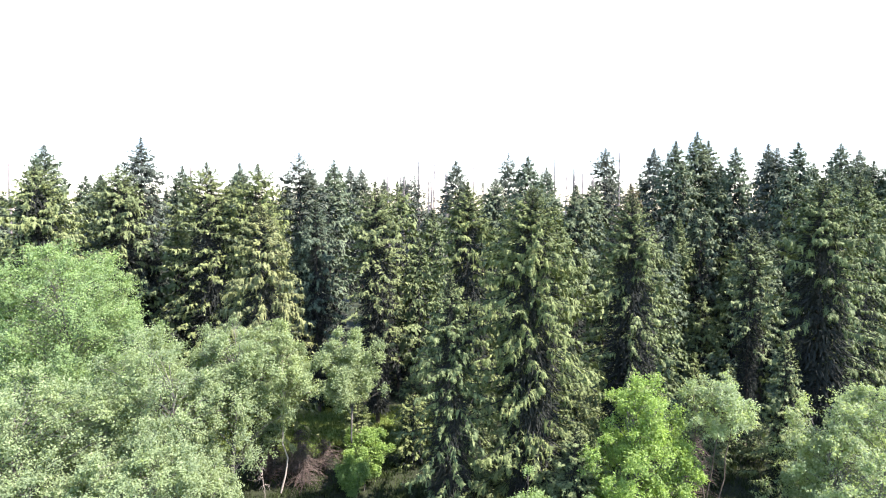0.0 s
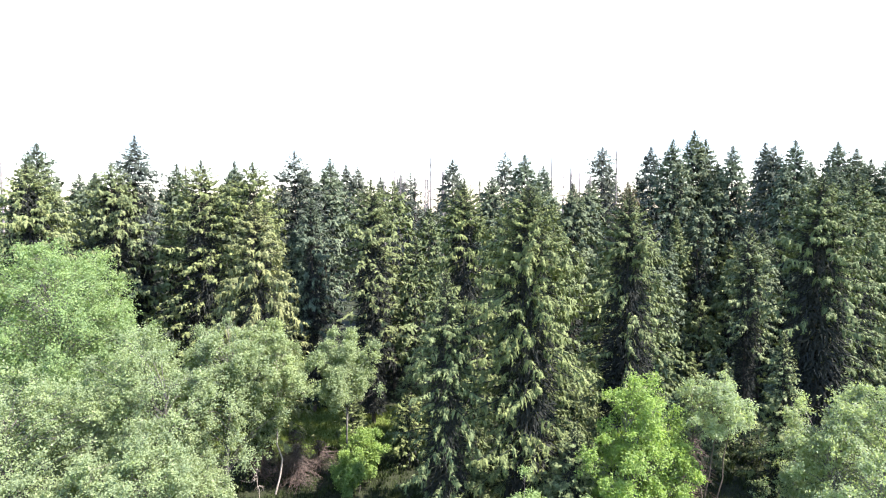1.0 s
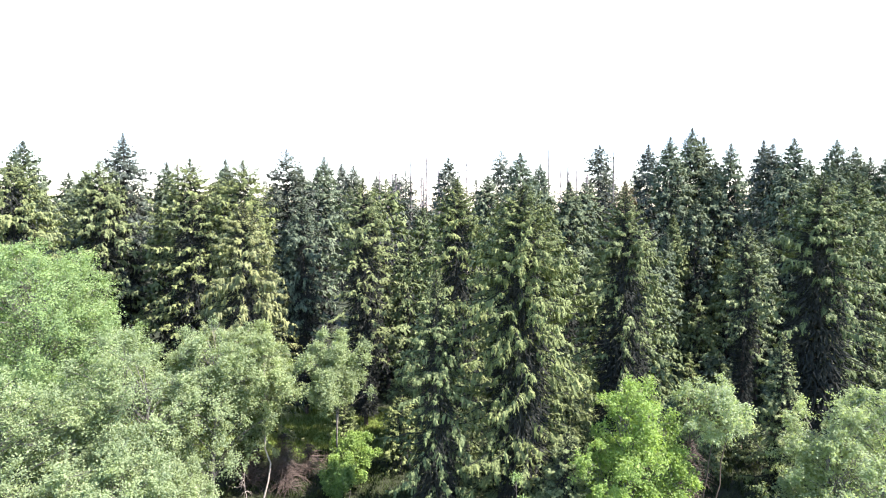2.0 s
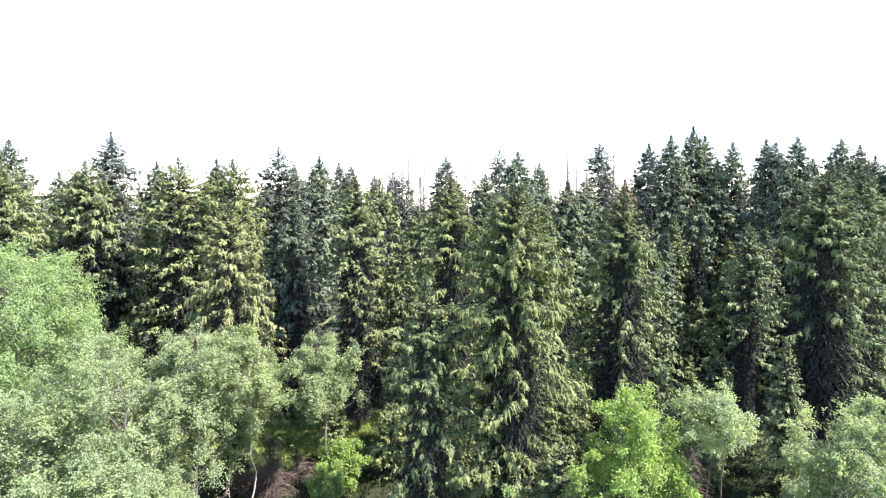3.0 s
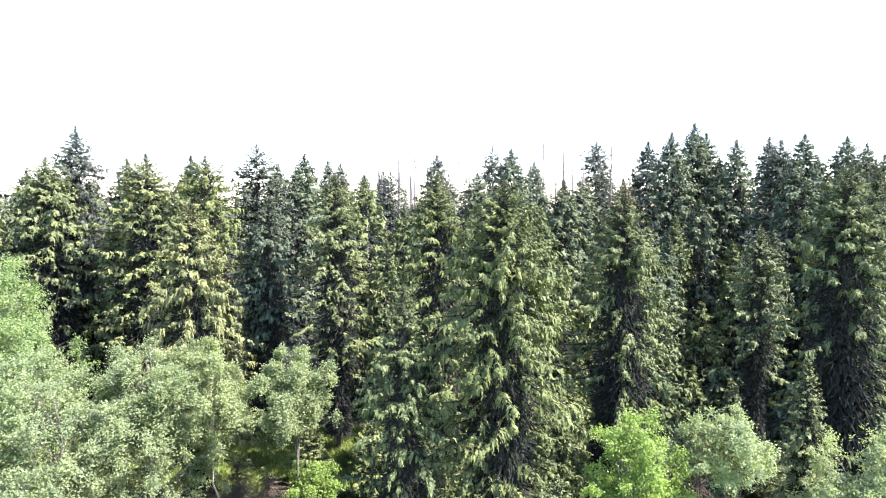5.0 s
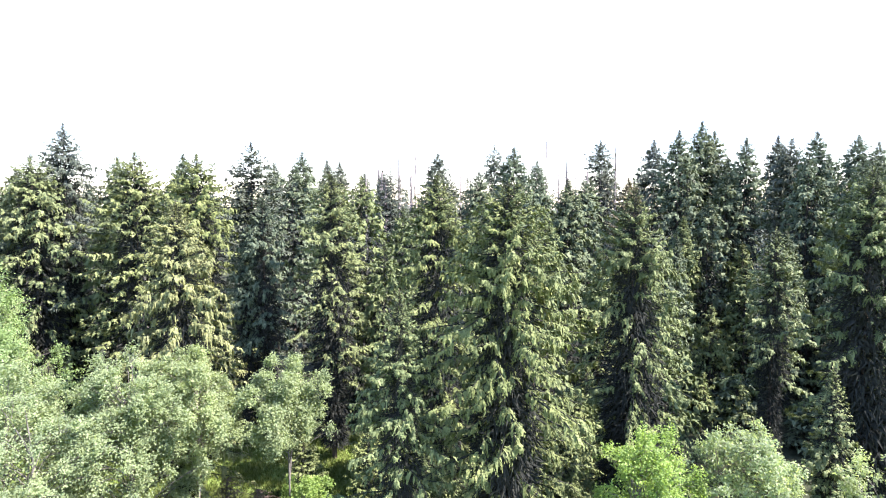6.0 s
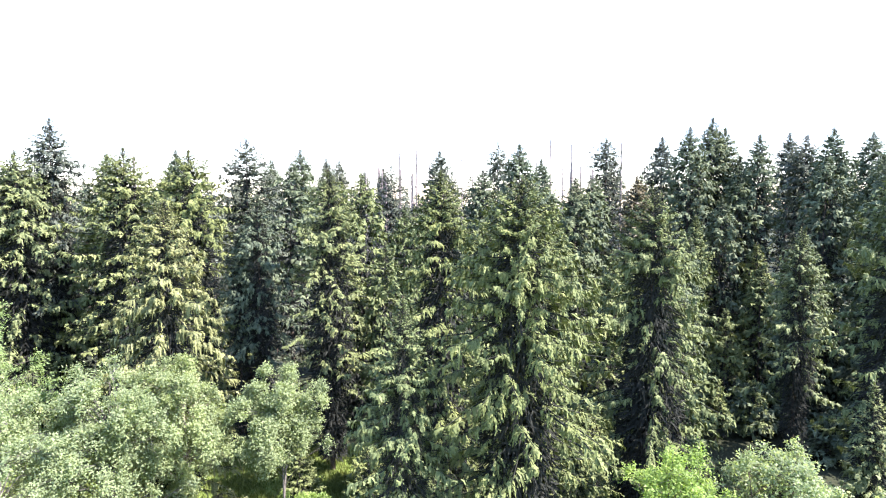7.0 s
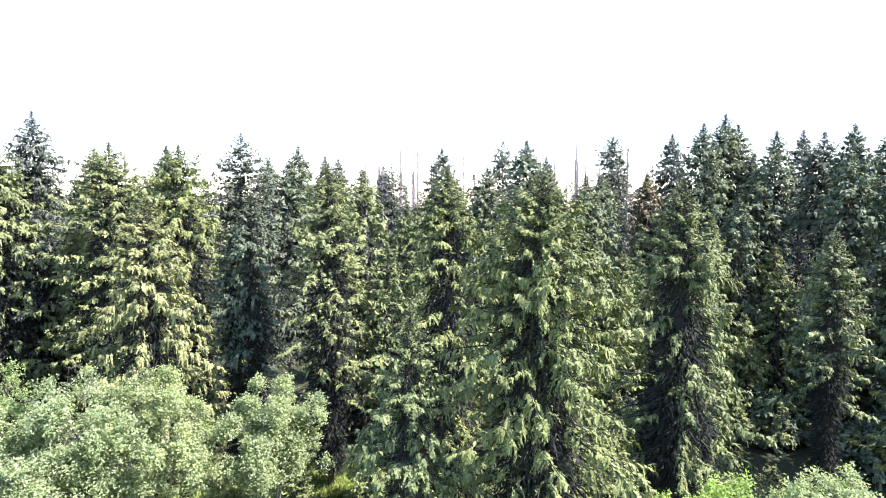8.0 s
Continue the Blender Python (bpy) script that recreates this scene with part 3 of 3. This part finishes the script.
# low spruces in the shade of the edge
spruce(-2.4, 46.0, 6.0, 2.2, "low dark spruce beside a young maple", foot=0.4, full=3.0, **LOW)
spruce(9.5, 42.5, 9.0, 2.6, "shaded spruce behind a young maple", foot=0.4, full=3.5, **LOW)
spruce(18.4, 43.0, 6.5, 2.6, "dark shaded spruce behind a willow", foot=0.4, full=3.5, **LOW)
spruce(14.0, 43.5, 7.0, 2.4, "dark shaded spruce behind a willow", foot=0.4, full=3.5, **LOW)
for ox, oy, oh in ((21.8, 46.0, 4.0), (26.0, 46.5, 3.2), (24.0, 50.5, 3.5), (27.5, 51.0, 3.5), (20.5, 43.8, 3.2), (4.2, 43.6, 3.5), (7.5, 44.2, 3.5), (11.0, 47.0, 6.5), (12.8, 51.5, 7.0), (9.0, 52.5, 7.0), (-2.6, 52.0, 6.0)):
    spruce(ox, oy, oh, 2.6, "low dark spruce in the shade of the edge", foot=0.2, full=2.8, **LOW)

# the wood goes on beside the view
for ox, oy, oh in ((50.0, 57.0, 25.0), (57.0, 62.0, 26.0), (66.0, 70.0, 27.0), (-52.0, 56.0, 24.0), (-60.0, 66.0, 25.0)):
    spruce(ox, oy, oh, 4.0, "full green spruce of the wood's edge", foot=1.0, **{**BACK, "bare": 0.0})

# filling the gaps behind the front row
# the tree at -5.0, 63.5 is added to shade the gap left of it
for ox, oy, oh, orad in ((10.5, 57.0, 19.5, 3.2), (12.5, 63.5, 21.0, 3.2), (7.0, 60.0, 20.0, 3.0), (20.5, 53.5, 14.0, 2.8), (-2.4, 58.0, 18.0, 3.0), (-1.2, 65.0, 21.0, 3.0),
                         (-28.5, 62.0, 20.5, 3.2), (14.5, 55.0, 8.0, 2.6), (-5.0, 63.5, 24.0, 4.0), (27.0, 61.0, 5.5, 2.8), (30.5, 61.5, 5.5, 2.8), (33.5, 63.0, 6.0, 2.8), (24.0, 60.5, 6.0, 2.6), (34.5, 68.0, 15.0, 3.2), (30.0, 66.0, 11.0, 3.0), (36.5, 72.5, 17.0, 3.2), (21.0, 73.5, 16.0, 3.0), (24.0, 78.5, 17.0, 3.0), (-8.0, 73.5, 17.0, 3.0), (-5.5, 69.0, 15.0, 3.0), (18.5, 66.0, 15.0, 3.0),
                         (46.0, 60.0, 20.0, 3.4), (50.0, 64.5, 22.0, 3.4), (43.0, 57.5, 16.0, 3.0), (54.0, 69.0, 22.0, 3.4)):
    spruce(ox, oy, oh, orad, "shaded green spruce behind the front row", foot=0.8, **BACK)

# added trees, placed to keep the sun off the low spruces near them
for ox, oy, oh in ((42.5, 62.0, 25.5), (40.5, 68.0, 26.0), (45.0, 66.5, 26.0), (36.5, 77.0, 25.0), (49.0, 72.0, 26.0), (32.5, 72.5, 22.0)):
    spruce(ox, oy, oh, 3.6, "full spruce added to keep the wood's inside dark", foot=1.0, mat=NEEDLES_DEEP, **{**BACK, "bare": 0.2})

for ox, oy, oh, orad in ((1.8, 40.5, 7.0, 2.2), (-7.4, 48.5, 5.0, 1.7)):
    spruce(ox, oy, oh, orad, "low young spruce at the foot of tall ones", foot=0.2, full=2.5, **LOW)

# second row
spruce(-42.5, 62.0, 27.9, 4.3, "spruce with a narrow blue-green tip", mat=NEEDLES_DEEP, **MID)
spruce(-48.3, 78.3, 25.6, 3.8, "grey-green spruce farther back", mat=NEEDLES_DEEP, **MID)
spruce(-32.9, 63.3, 28.9, 4.3, "tall bluish spruce that overtops its neighbours", mat=NEEDLES_BLUE, **EDGE)
spruce(-30.8, 68.6, 26.2, 3.8, "slim green spruce of the second row", mat=NEEDLES_DEEP, **MID)
spruce(-24.0, 68.6, 26.5, 3.7, "slim green spruce of the second row", mat=NEEDLES_DEEP, **MID)
spruce(-16.7, 67.7, 27.7, 4.5, "bluish spruce with long upswept branches", mat=NEEDLES_BLUE, step=0.85, per=9, pitch=0.24, wide=0.17, shag=2.5, twig=0.32, gaps=0.15, sag=0.4, limbs=True)
spruce(-12.8, 58.4, 22.0, 3.2, "shaded spruce with a bare dark trunk", mat=NEEDLES_DEEP, foot=9.0, **{**EDGE, "gaps": 0.25})
spruce(-14.7, 58.8, 19.0, 2.6, "slim shaded spruce with a bare dark trunk", mat=NEEDLES_DEEP, foot=9.0, **{**EDGE, "gaps": 0.25})
spruce(-17.6, 93.2, 28.9, 4.0, "green spruce farther back", mat=NEEDLES_DEEP, **MID)
spruce(-20.5, 90.0, 27.2, 3.5, "slim green spruce farther back", mat=NEEDLES_DEEP, **MID)
spruce(-4.7, 91.0, 26.6, 3.7, "dark spruce with open tiers of branches", mat=NEEDLES_BLUE, step=1.0, per=9, pitch=0.3, wide=0.2, shag=2.5, twig=0.36, limbs=True, sag=0.4, gaps=0.1)
spruce(7.7, 84.5, 25.6, 3.8, "green spruce of the second row", mat=NEEDLES_DEEP, **MID)
spruce(10.5, 94.0, 30.2, 3.8, "tall open-branched bluish spruce", mat=NEEDLES_BLUE, step=0.95, per=8, pitch=0.22, wide=0.14, shag=2.5, twig=0.36, limbs=True)
spruce(10.9, 74.5, 27.8, 4.1, "green spruce with a blue-green tip", mat=NEEDLES_DEEP, **MID)
spruce(16.5, 72.0, 24.0, 3.8, "green spruce of the second row", mat=NEEDLES_DEEP, **MID)
spruce(2.2, 100.0, 29.3, 4.1, "tall thin-topped spruce of the second row", mat=NEEDLES_BLUE, **MID)
spruce(19.3, 108.0, 28.8, 3.7, "slim green spruce farther back", mat=NEEDLES_DEEP, **MID)
spruce(28.6, 88.0, 25.0, 3.7, "ailing spruce with thin brownish needles", mat=NEEDLES_BROWN, **MID)
spruce(31.0, 111.0, 32.7, 4.8, "dark blue-green spruce with open tiers", mat=NEEDLES_BLUE, step=0.8, per=9, pitch=0.4, wide=0.24, shag=2.5, twig=0.4, limbs=True, sag=0.5, gaps=0.1)
spruce(33.8, 93.3, 30.8, 3.7, "slim bluish spruce of the second row", mat=NEEDLES_BLUE, **MID)
spruce(31.9, 79.7, 30.4, 3.7, "tall slim green spruce of the second row", mat=NEEDLES_DEEP, **MID)
spruce(38.1, 87.2, 32.6, 3.7, "tallest slim spruce with a spire tip", mat=NEEDLES_DEEP, **MID)
spruce(40.1, 87.7, 31.4, 3.5, "tall slim spruce beside the spire", mat=NEEDLES_DEEP, **MID)
spruce(39.0, 77.5, 29.3, 3.6, "tall slim green spruce of the second row", mat=NEEDLES_DEEP, **MID)
spruce(40.8, 85.2, 27.5, 3.1, "slim green spruce farther back", mat=NEEDLES_DEEP, **MID)
spruce(53.6, 96.0, 31.8, 3.5, "slim thin-topped spruce farther back", mat=NEEDLES_BLUE, **MID)
spruce(45.8, 79.5, 29.5, 3.5, "slim bluish spruce of the second row", mat=NEEDLES_BLUE, **MID)
spruce(45.2, 74.0, 29.6, 3.7, "tall spruce with a forked tip", mat=NEEDLES_DEEP, **MID)
spruce(57.5, 90.0, 28.2, 3.5, "slim green spruce farther back", mat=NEEDLES_DEEP, **MID)
spruce(61.6, 90.0, 31.2, 4.1, "dark full spruce of the second row", mat=NEEDLES_DEEP, **MID)
spruce(64.5, 90.0, 30.2, 3.5, "slim green spruce farther back", mat=NEEDLES_DEEP, **MID)
spruce(58.4, 78.7, 27.6, 3.7, "dark green spruce of the second row", mat=NEEDLES_DEEP, **MID)
spruce(60.5, 78.0, 28.4, 3.7, "dark green spruce of the second row", mat=NEEDLES_DEEP, **MID)
spruce(29.1, 71.5, 20.1, 2.6, "young bright green spruce before taller ones", **MID)
spruce(26.2, 66.0, 18.0, 2.2, "young green spruce before taller ones", mat=NEEDLES_DEEP, **MID)
spruce(34.9, 62.2, 18.6, 2.6, "young green spruce before taller ones", mat=NEEDLES_DEEP, **MID)
spruce(22.5, 60.0, 17.0, 2.7, "shaded green spruce between taller ones", mat=NEEDLES_DEEP, **MID)

spruce(-59.0, 100.0, 26.8, 3.6, "grey-green spruce farther back", mat=NEEDLES_DEEP, **MID)
spruce(-52.0, 88.0, 26.2, 3.6, "grey-green spruce farther back", mat=NEEDLES_DEEP, **MID)
spruce(-21.0, 130.0, 30.6, 3.6, "slim bluish spruce far back", mat=NEEDLES_BLUE, **MID)
spruce(-18.3, 130.0, 30.2, 3.8, "slim bluish spruce far back", mat=NEEDLES_BLUE, **MID)
spruce(-13.3, 130.0, 27.8, 3.6, "slim bluish spruce far back", mat=NEEDLES_BLUE, **MID)
spruce(-7.2, 108.0, 27.2, 3.0, "slim greyish spruce far back", mat=NEEDLES_BLUE, **MID)

# the depth of the wood behind the edge
rng = np.random.default_rng(5)
stock = [spruce(-70.0 - 9 * n, 120.0 + 6 * n, 25.0, 3.4 + 0.3 * n, "green spruce in the depth of the wood", "spruces in the depth of the wood", mat=m, **FAR)
         for n, m in enumerate((NEEDLES_DEEP, NEEDLES_BLUE, NEEDLES_DEEP, NEEDLES_DEEP, NEEDLES_BLUE))]
nearer = [spruce(-75.0 - 9 * n, 105.0 + 4 * n, 25.0, 3.5 + 0.3 * n, "green spruce in the depth of the wood", "spruces in the depth of the wood", mat=m, **FILL)
          for n, m in enumerate((NEEDLES_DEEP, NEEDLES_DEEP, NEEDLES_BLUE, NEEDLES_DEEP))]
stand = [(o.location.x, o.location.y) for o in bpy.data.objects if o.name.startswith("spruce_tree")]
tries = 0
while len(stand) < 195 and tries < 6000:
    tries += 1
    ty = rng.uniform(64, 120) if len(stand) < 155 else rng.uniform(120, 210)
    tx = rng.uniform(-1, 1) * (0.86 * ty + 12)
    if min((tx - a) ** 2 + (ty - b) ** 2 for a, b in stand) < (3.6 if ty < 120 else 5.0) ** 2:
        continue
    stand.append((tx, ty))
    top = 21 + ty * 0.045 - rng.uniform(0, 3.5) + (4.0 if tx > 0.28 * ty else 1.5 if tx > 12 else 1.2)
    if -0.075 < tx / ty < -0.005 or 0.2 < tx / ty < 0.245:
        top = 19 + ty * 0.02
    copy_thing(nearer[int(rng.integers(0, 4))] if ty < 100 else stock[int(rng.integers(0, 5))], pose(tx, ty, 0, 0, 0, rng.uniform(0, 360)) @ Matrix.Diagonal((rng.uniform(0.9, 1.15), rng.uniform(0.9, 1.15), top / 25.0, 1)))

low = [spruce(-80.0 - 8 * n, 90.0 + 5 * n, 5.0, 2.2, "low shaded spruce under the tall trees", "undergrowth of the wood", foot=0.2, full=2.6, mat=NEEDLES_DEEP, **{**FILL, "bare": 0.0}) for n in range(3)]
for n in range(66):
    ty = rng.uniform(60, 84) if n < 40 else rng.uniform(54, 100)
    tx = rng.uniform(-0.62, 0.62) * ty if n < 40 else rng.uniform(0.55, 0.82) * ty
    copy_thing(low[n % 3], pose(tx, ty, 0, 0, 0, rng.uniform(0, 360)) @ Matrix.Diagonal((1, 1, rng.uniform(0.6, 1.3), 1)))

far_woods(700)

# standing dead spruces in the thinned part of the wood
for dx, dy, dh, tw, re in ((22.6, 117.5, 33.0, 24, 0.6), (26.4, 118.0, 32.2, 20, 0.6), (35.2, 115.5, 32.2, 26, 0.7), (30.7, 135.0, 30.4, 120, 2.0),
                           (-1.6, 109.4, 30.4, 90, 1.8), (-4.6, 112.0, 30.0, 50, 0.9), (-8.0, 109.0, 27.2, 90, 1.9), (-11.0, 116.0, 28.0, 40, 0.9),
                           (7.4, 141.0, 32.2, 84, 2.0), (9.6, 140.0, 30.0, 40, 0.9), (-60.0, 80.0, 27.2, 30, 0.9), (1.0, 130.0, 29.0, 72, 1.8), (36.5, 130.0, 31.0, 60, 1.8), (-6.0, 100.0, 25.5, 96, 2.0), (-3.0, 120.0, 27.5, 96, 2.2), (-5.5, 125.0, 28.0, 96, 2.2), (27.5, 128.0, 29.0, 96, 2.2), (29.5, 122.0, 28.5, 96, 2.2), (-7.0, 104.0, 26.5, 110, 1.8), (-2.2, 103.0, 26.0, 110, 2.0), (0.6, 112.0, 28.0, 90, 1.8), (-9.5, 122.0, 29.0, 90, 1.6), (24.5, 108.0, 28.0, 110, 2.0), (27.0, 106.0, 27.0, 110, 2.0), (21.0, 124.0, 29.5, 90, 1.8), (-38.3, 88.0, 27.4, 24, 0.7)):
    dead_tree(dx, dy, dh, "bare grey standing dead spruce", int(tw * 0.7), re, thick=0.075)

# broadleaved fringe
broadleaf("aspen_tree", -27.8, 41.2, 18.8, 6.8, 2.0, "big fresh green aspen with a rounded crown", "aspen", ASPEN, clumps=340, leaves=80000, leaf=0.125, clump=0.15, inner=0.6, thick=0.009, fill=0.3)
broadleaf("willow_tree", -18.2, 34.8, 14.0, 4.4, 1.0, "grey-green willow with a dense crown", "willow", ALDER, clumps=165, leaves=50000, stems=3)
broadleaf("willow_tree", -22.5, 31.0, 12.5, 4.6, 0.5, "grey-green willow with a wide crown", "willow", ALDER, clumps=165, leaves=50000, stems=3)
broadleaf("willow_tree", -16.5, 30.0, 9.3, 3.8, 0.3, "pale grey-green willow shrub", "willow", ALDER, clumps=135, leaves=41000, stems=4)
broadleaf("willow_tree", -25.0, 27.0, 9.0, 3.6, 0.3, "pale grey-green willow shrub", "willow", ALDER, clumps=120, leaves=36000, stems=4)
broadleaf("alder_tree", -14.8, 38.8, 13.7, 3.9, 2.0, "grey-green alder with a spreading crown", "alder", ALDER, clumps=115, leaves=44000, clump=0.2)
broadleaf("alder_tree", -12.0, 41.3, 12.8, 3.2, 5.0, "grey-green alder with a pale crooked stem", "alder", ALDER, BARK_PALE, clumps=90, leaves=34000, thick=0.0055, crooked=1.8)
broadleaf("alder_tree", -7.1, 43.2, 12.2, 2.6, 4.8, "grey-green alder with two slim stems", "alder", ALDER, inner=0.25, clumps=80, leaves=28000, stems=2, thick=0.009)
broadleaf("maple_shrub", -6.0, 43.5, 4.2, 1.9, 0.2, "bright green young maple shrub", "maple", MAPLE, clumps=45, leaves=10327, leaf=0.13, stems=3)
broadleaf("maple_tree", 11.7, 33.3, 11.6, 3.4, 0.5, "bright yellow-green young maple", "maple", MAPLE, clumps=135, leaves=37867, leaf=0.12, stems=2, cone=0.36, flat=0.6, clump=0.2)
broadleaf("willow_tree", 16.3, 33.9, 10.9, 2.5, 7.4, "pale grey willow with an umbrella crown", "willow", SALLOW, BARK, clumps=60, leaves=10000, stems=3, crooked=1.2, clump=0.2, inner=0.4, thick=0.009)
broadleaf("willow_tree", 22.9, 31.0, 11.3, 4.3, 0.5, "pale grey-green willow with a rounded crown", "willow", SALLOW, clumps=165, leaves=50000, stems=3, cone=0.15)
broadleaf("willow_shrub", 4.9, 31.0, 6.6, 1.6, 0.3, "light green willow shrub at a spruce's foot", "willow", ASPEN, clumps=45, leaves=12048, stems=3)

# bare brown brush in the gap under the alders
for bx, by, bh, bn in ((-10.6, 42.6, 3.2, 220), (-11.8, 45.0, 3.4, 200), (-9.6, 45.5, 2.4, 160), (-13.4, 43.2, 3.4, 200), (17.8, 39.5, 5.0, 160)):
    dead_tree(bx, by, bh, "tangle of bare brown twigs under the trees", bn, 2.2, 0.05, bark=TWIGS, thick=0.022, name="dead_brush", group="bare brown brush")
broadleaf("willow_shrub", -6.5, 41.2, 2.6, 1.5, 0.1, "low yellow-green shrub beside a young maple", "shrub", MAPLE, clumps=30, leaves=6000, stems=4)
broadleaf("willow_shrub", -14.0, 33.8, 6.2, 2.2, 0.1, "grey-green willow shrub before the alders", "willow", ALDER, clumps=60, leaves=11137, stems=4)
broadleaf("willow_shrub", 8.2, 30.6, 5.4, 1.9, 0.1, "light green shrub between spruce and maple", "shrub", ASPEN, clumps=30, leaves=7000, stems=4)
dead_tree(-12.9, 40.4, 2.3, "pale broken birch stump among brown brush", 8, 0.5, 0.4, bark=BARK_PALE, name="tree_stump", group="", thick=0.02)
